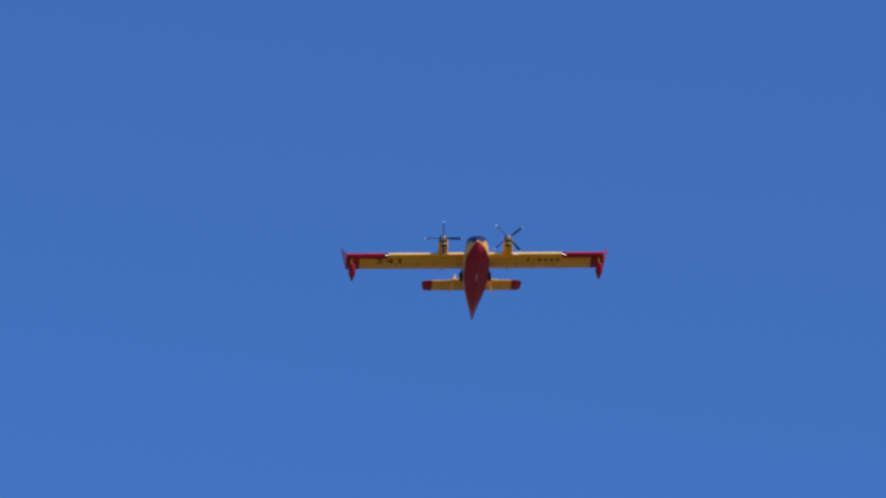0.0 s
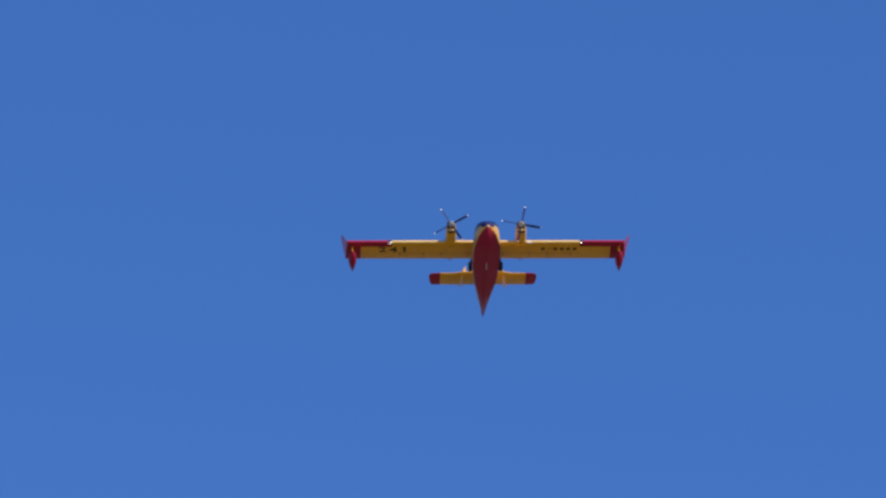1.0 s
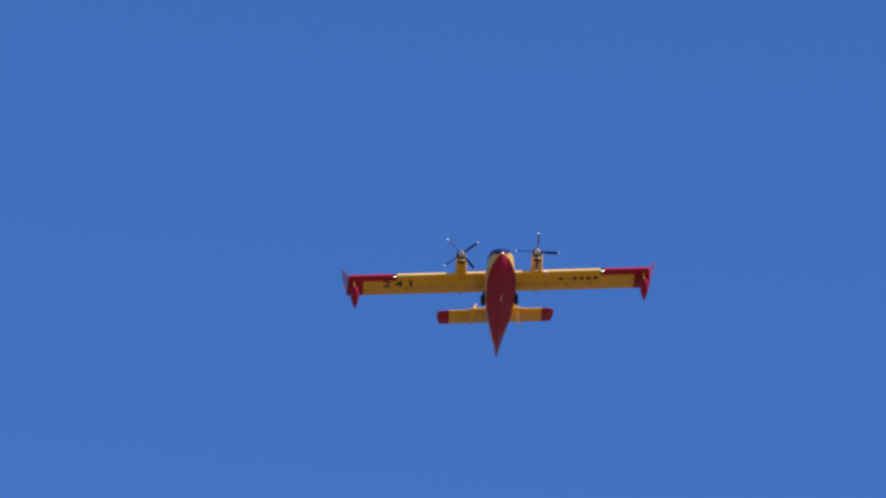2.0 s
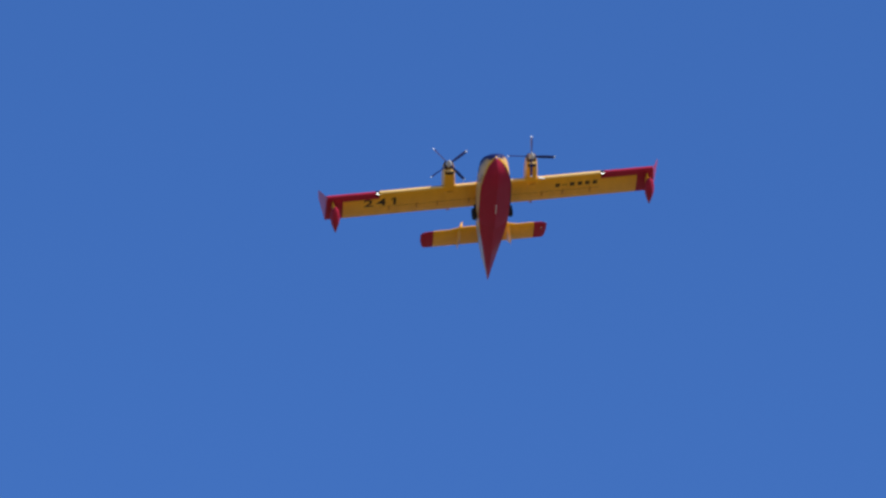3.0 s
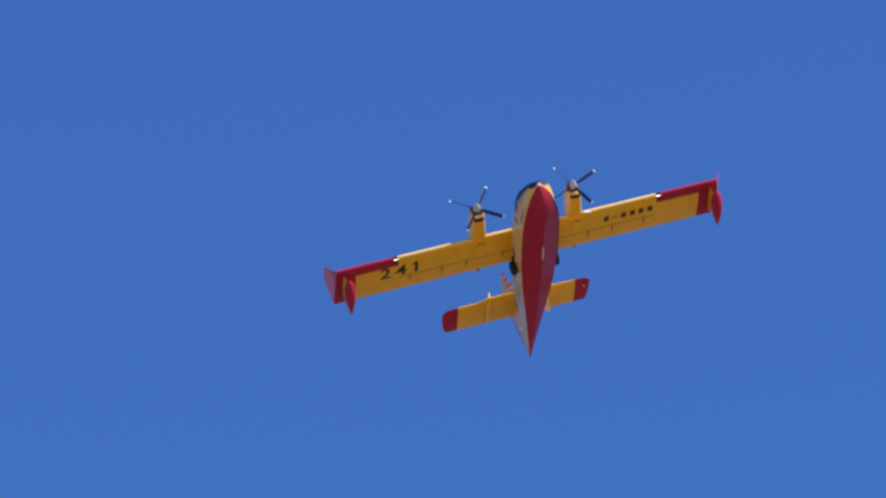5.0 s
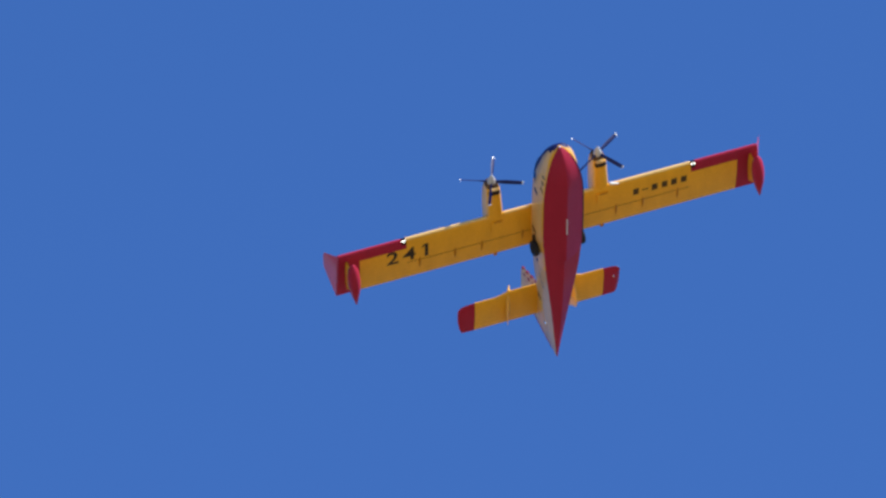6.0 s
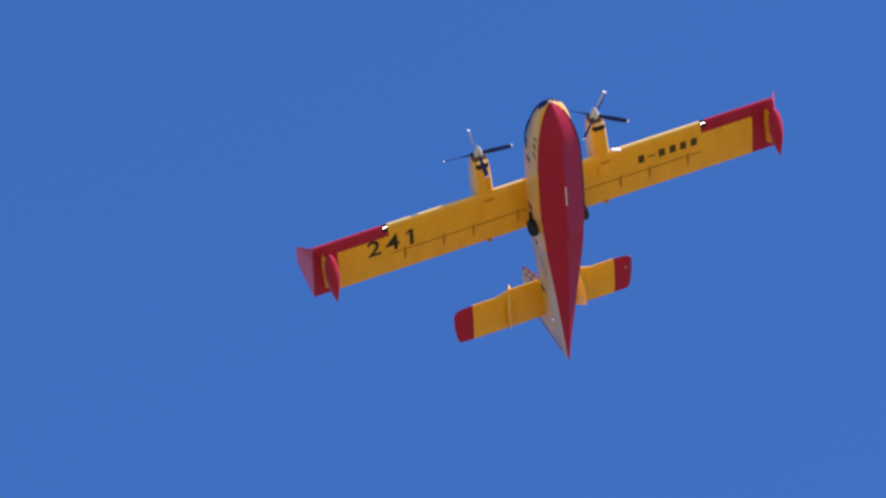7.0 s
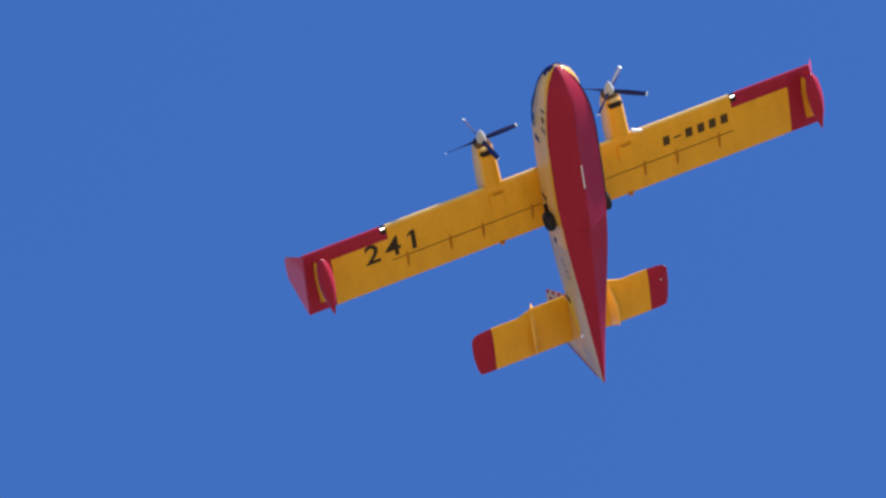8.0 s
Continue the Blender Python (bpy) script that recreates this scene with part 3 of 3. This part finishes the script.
# ---- tail ----
TZ = dict(le=-9.66, te=-12.33, zl=1.66, zt=1.72, low=0.13, up=0.15)
tailplane = part("tailplane", wing_piece(-4.28, 4.28, -9.66, -12.33, **TZ), YELLOW, plane, "yellow tailplane with red tips")
for sg in (1, -1):
    rings = []
    for x, y0, y1, sc in ((4.29, -9.66, -12.33, 1.0), (4.85, -9.70, -12.32, 0.95), (5.12, -9.76, -12.28, 0.8), (5.26, -9.86, -11.9, 0.55), (5.38, -10.05, -11.1, 0.2)):
        up, lo = [], []
        for k in range(11):
            v = (k / 10) ** 1.4
            y = y0 + (y1 - y0) * v
            yy = -9.66 + (-12.33 + 9.66) * v
            a, b = foil(yy, **TZ)
            zc = (a + b) / 2
            up.append((sg * x, y, zc + (b - zc) * sc))
            lo.append((sg * x, y, zc + (a - zc) * sc))
        rings.append(up + lo[::-1])
    part("tailplane_tip", loft(rings), RED, tailplane, "red rounded tailplane tip")
    part("leading_edge_glove", wing_piece(sg * 0.2, sg * 2.05, -9.36, -10.5, le=-9.36, te=-12.33, zl=1.64, zt=1.72, low=0.15, up=0.17), YELLOW, tailplane, "yellow extended inboard leading edge")
    rings = []
    for x, le in ((2.05, -9.36), (2.85, -9.655)):
        z = dict(le=le, te=-12.33, zl=1.65, zt=1.72, low=0.145, up=0.165)
        ys = [le + (-10.5 - le) * (k / 8) ** 1.7 for k in range(9)]
        rings.append([(sg * x, y, foil(y, **z)[1]) for y in ys] + [(sg * x, y, foil(y, **z)[0]) for y in reversed(ys)])
    part("leading_edge_taper", loft(rings), YELLOW, tailplane, "yellow tapered leading-edge fillet")
    # finlet plates through the tailplane
    rings = []
    for z, y0, y1, th in ((1.02, -11.1, -11.9, 0.03), (1.15, -10.5, -12.0, 0.07), (1.42, -9.75, -12.15, 0.13), (1.7, -9.30, -12.34, 0.15), (2.2, -9.5, -12.36, 0.10), (2.5, -9.85, -12.3, 0.03)):
        x = sg * (2.05 + 0.40 * (1.65 - z))  # canted, the foot outwards
        rings.append([(x + th * dx, y0 + (y1 - y0) * v, z) for v, dx in ((0, 0), (0.04, 0.5), (0.15, 1), (0.6, 1), (1, 0), (0.6, -1), (0.15, -1), (0.04, -0.5))])
    part("finlet", loft(rings), PALE, tailplane, "yellow finlet plate")


def fin_section(z, th=0.13):
    y0 = -9.9 - (z - 2.5) * 0.54
    y1 = -12.3 - 0.11 * (z + 1.76)
    return y0, y1, th * (1 - 0.08 * z)


rings = []
for z in (0.1, 0.5, 1.5, 3.0, 4.2, 4.7, 4.85):
    y0, y1, th = fin_section(z)
    if z > 4.8:
        y0, th = y0 - 0.3, th * 0.3
    rings.append([(th * dx, y0 + (y1 - y0) * v, z) for v, dx in ((0, 0), (0.06, 0.5), (0.3, 1), (0.7, 0.9), (1, 0.6), (1, -0.6), (0.7, -0.9), (0.3, -1), (0.06, -0.5))])
fin = part("fin", loft(rings), BUFF, plane, "pale yellow fin with red chequered leading edge")
rings = []
for z in (-1.7, 0.0, 2.0, 4.0, 4.75):
    y1 = -12.31 - 0.11 * (z + 1.76)
    rings.append([(dx, y, z) for y, dx in ((y1, 0.055), (y1 - 0.4, 0.012), (y1 - 0.4, -0.012), (y1, -0.055))])
rudder = part("rudder", loft(rings), WHITE, fin, "white rudder")
part("rudder_edge", loft([[(x, -12.70 - 0.11 * (z + 1.76) - d, z) for x, d in ((0.03, 0), (0.015, 0.13), (-0.015, 0.13), (-0.03, 0))] for z in (-0.9, 4.7)]), RED, fin, "red rudder trailing edge")
for sg in (1, -1):
    for k in range(7):
        for row in range(2):
            if (k + row) % 2:
                continue
            z, e = 1.95 + k * 0.39, 0.39
            y0, y1, th = fin_section(z)
            a = y0 - 0.02 - row * e
            sweep = e * 0.54
            x0, x1 = sg * 0.02, sg * (th * (0.42 + 0.35 * row) + 0.012)
            pts = [[(x, a, z), (x, a - e, z), (x, a - e - sweep, z + e), (x, a - sweep, z + e)] for x in (x0, x1)]
            part("checker_panel", loft(pts), RED, fin, "red painted chequer square")


part("tail_light", lathe([(0, 0.0), (0.0, 0.13), (0.06, 0.10), (0.09, 0.0)], 12, "x"), METAL, plane, "small bright light on the tail flank", at=pose(0.56, -9.85, -1.15))


part("tail_tip_light", lathe([(-0.05, 0.0), (-0.05, 0.05), (0.0, 0.07), (0.02, 0.0)], 12, "z"), METAL, tailplane, "small pale light under the tailplane tip", at=pose(-4.95, -10.55, 1.57))
part("tail_tip_light", lathe([(-0.05, 0.0), (-0.04, 0.04), (0.04, 0.04), (0.05, 0.0)], 12, "y"), METAL, tailplane, "small bright light on the tailplane corner", at=pose(-5.24, -9.8, 1.62))


# ---- movement ----
def spin(prop, sg, drift):
    """Blade phase by the slow drift, plus the fast turn of sixty degrees a step."""
    rows = []
    for k in range(241):
        t = k / 30
        for (a, p), (b, q) in zip(drift, drift[1:]):
            if a <= t <= b:
                ph = p + (q - p) * (t - a) / (b - a)
                break
        rows.append((t, pose(sg * 3.46, 2.28, 0.98, 0, -(ph - 60 * k), 0)))
    walk(prop, rows)


def motions():
    walk(plane, [
        (0.0, pose(83.141, 745.523, 363.432, -0.352, 2.259, 175.321)),
        (0.2, pose(81.612, 732.411, 362.805, -0.351, 1.346, 175.650)),
        (0.4, pose(80.230, 719.249, 362.160, -0.388, 0.669, 175.792)),
        (0.6, pose(78.982, 706.039, 361.493, -0.451, 0.218, 175.803)),
        (0.8, pose(77.861, 692.779, 360.802, -0.526, -0.019, 175.724)),
        (1.0, pose(76.850, 679.441, 360.073, -0.613, -0.054, 175.593)),
        (1.2, pose(75.932, 665.937, 359.254, -0.725, 0.109, 175.459)),
        (1.4, pose(75.104, 652.339, 358.380, -0.848, 0.451, 175.333)),
        (1.6, pose(74.369, 638.767, 357.514, -0.965, 0.942, 175.208)),
        (1.8, pose(73.714, 625.196, 356.643, -1.076, 1.569, 175.096)),
        (2.0, pose(73.129, 611.630, 355.769, -1.186, 2.312, 175.007)),
        (2.2, pose(72.602, 598.047, 354.879, -1.279, 3.140, 174.920)),
        (2.4, pose(72.113, 584.369, 353.923, -1.354, 4.033, 174.843)),
        (2.6, pose(71.659, 570.652, 352.933, -1.434, 5.000, 174.806)),
        (2.8, pose(71.232, 556.934, 351.930, -1.520, 6.028, 174.799)),
        (3.0, pose(70.825, 543.224, 350.919, -1.611, 7.096, 174.812)),
        (3.2, pose(70.428, 529.530, 349.904, -1.706, 8.189, 174.834)),
        (3.4, pose(70.032, 515.859, 348.890, -1.808, 9.289, 174.853)),
        (3.6, pose(69.628, 502.213, 347.880, -1.916, 10.380, 174.855)),
        (3.8, pose(69.206, 488.594, 346.873, -2.029, 11.446, 174.821)),
        (4.0, pose(68.755, 474.996, 345.867, -2.145, 12.469, 174.740)),
        (4.2, pose(68.264, 461.412, 344.857, -2.263, 13.439, 174.596)),
        (4.4, pose(67.722, 447.840, 343.841, -2.383, 14.346, 174.384)),
        (4.6, pose(67.119, 434.278, 342.816, -2.503, 15.180, 174.091)),
        (4.8, pose(66.442, 420.709, 341.770, -2.610, 15.930, 173.701)),
        (5.0, pose(65.680, 407.124, 340.694, -2.709, 16.606, 173.235)),
        (5.2, pose(64.824, 393.541, 339.598, -2.816, 17.230, 172.714)),
        (5.4, pose(63.867, 379.960, 338.486, -2.931, 17.799, 172.139)),
        (5.6, pose(62.794, 366.383, 337.355, -3.053, 18.312, 171.508)),
        (5.8, pose(61.598, 352.813, 336.206, -3.181, 18.785, 170.832)),
        (6.0, pose(60.267, 339.234, 335.024, -3.301, 19.244, 170.138)),
        (6.2, pose(58.787, 325.639, 333.800, -3.416, 19.688, 169.429)),
        (6.4, pose(57.149, 312.035, 332.536, -3.534, 20.110, 168.700)),
        (6.6, pose(55.346, 298.430, 331.235, -3.657, 20.513, 167.955)),
        (6.8, pose(53.365, 284.823, 329.896, -3.787, 20.905, 167.197)),
        (7.0, pose(51.197, 271.222, 328.522, -3.926, 21.288, 166.430)),
        (7.2, pose(48.835, 257.627, 327.112, -4.074, 21.666, 165.654)),
        (7.4, pose(46.267, 244.045, 325.667, -4.237, 22.039, 164.871)),
        (7.6, pose(43.484, 230.476, 324.190, -4.419, 22.409, 164.075)),
        (7.8, pose(40.477, 216.926, 322.678, -4.633, 22.775, 163.260)),
        (8.0, pose(37.236, 203.396, 321.136, -4.894, 23.130, 162.413)),
    ])
    spin(prop_right, 1, [(0, 1.3), (0.4, 1.3), (0.5, -29), (1, -31), (2.5, -38.6), (3, -34), (3.3, -36), (3.4, -46), (3.5, -48), (4, -50), (4.5, -46.5), (6, -67), (6.5, -89.5), (7, -83), (7.5, -88), (8, -92)])
    spin(prop_left, -1, [(0, 50.4), (0.4, 50.4), (0.5, 15), (1, 11.5), (2.5, 3.5), (3, 8), (3.3, 5), (3.4, -10), (3.5, -10), (4, -22), (4.5, -18.5), (6, -33.5), (6.5, -61), (7, -50), (7.5, -51), (8, -49)])


motions()
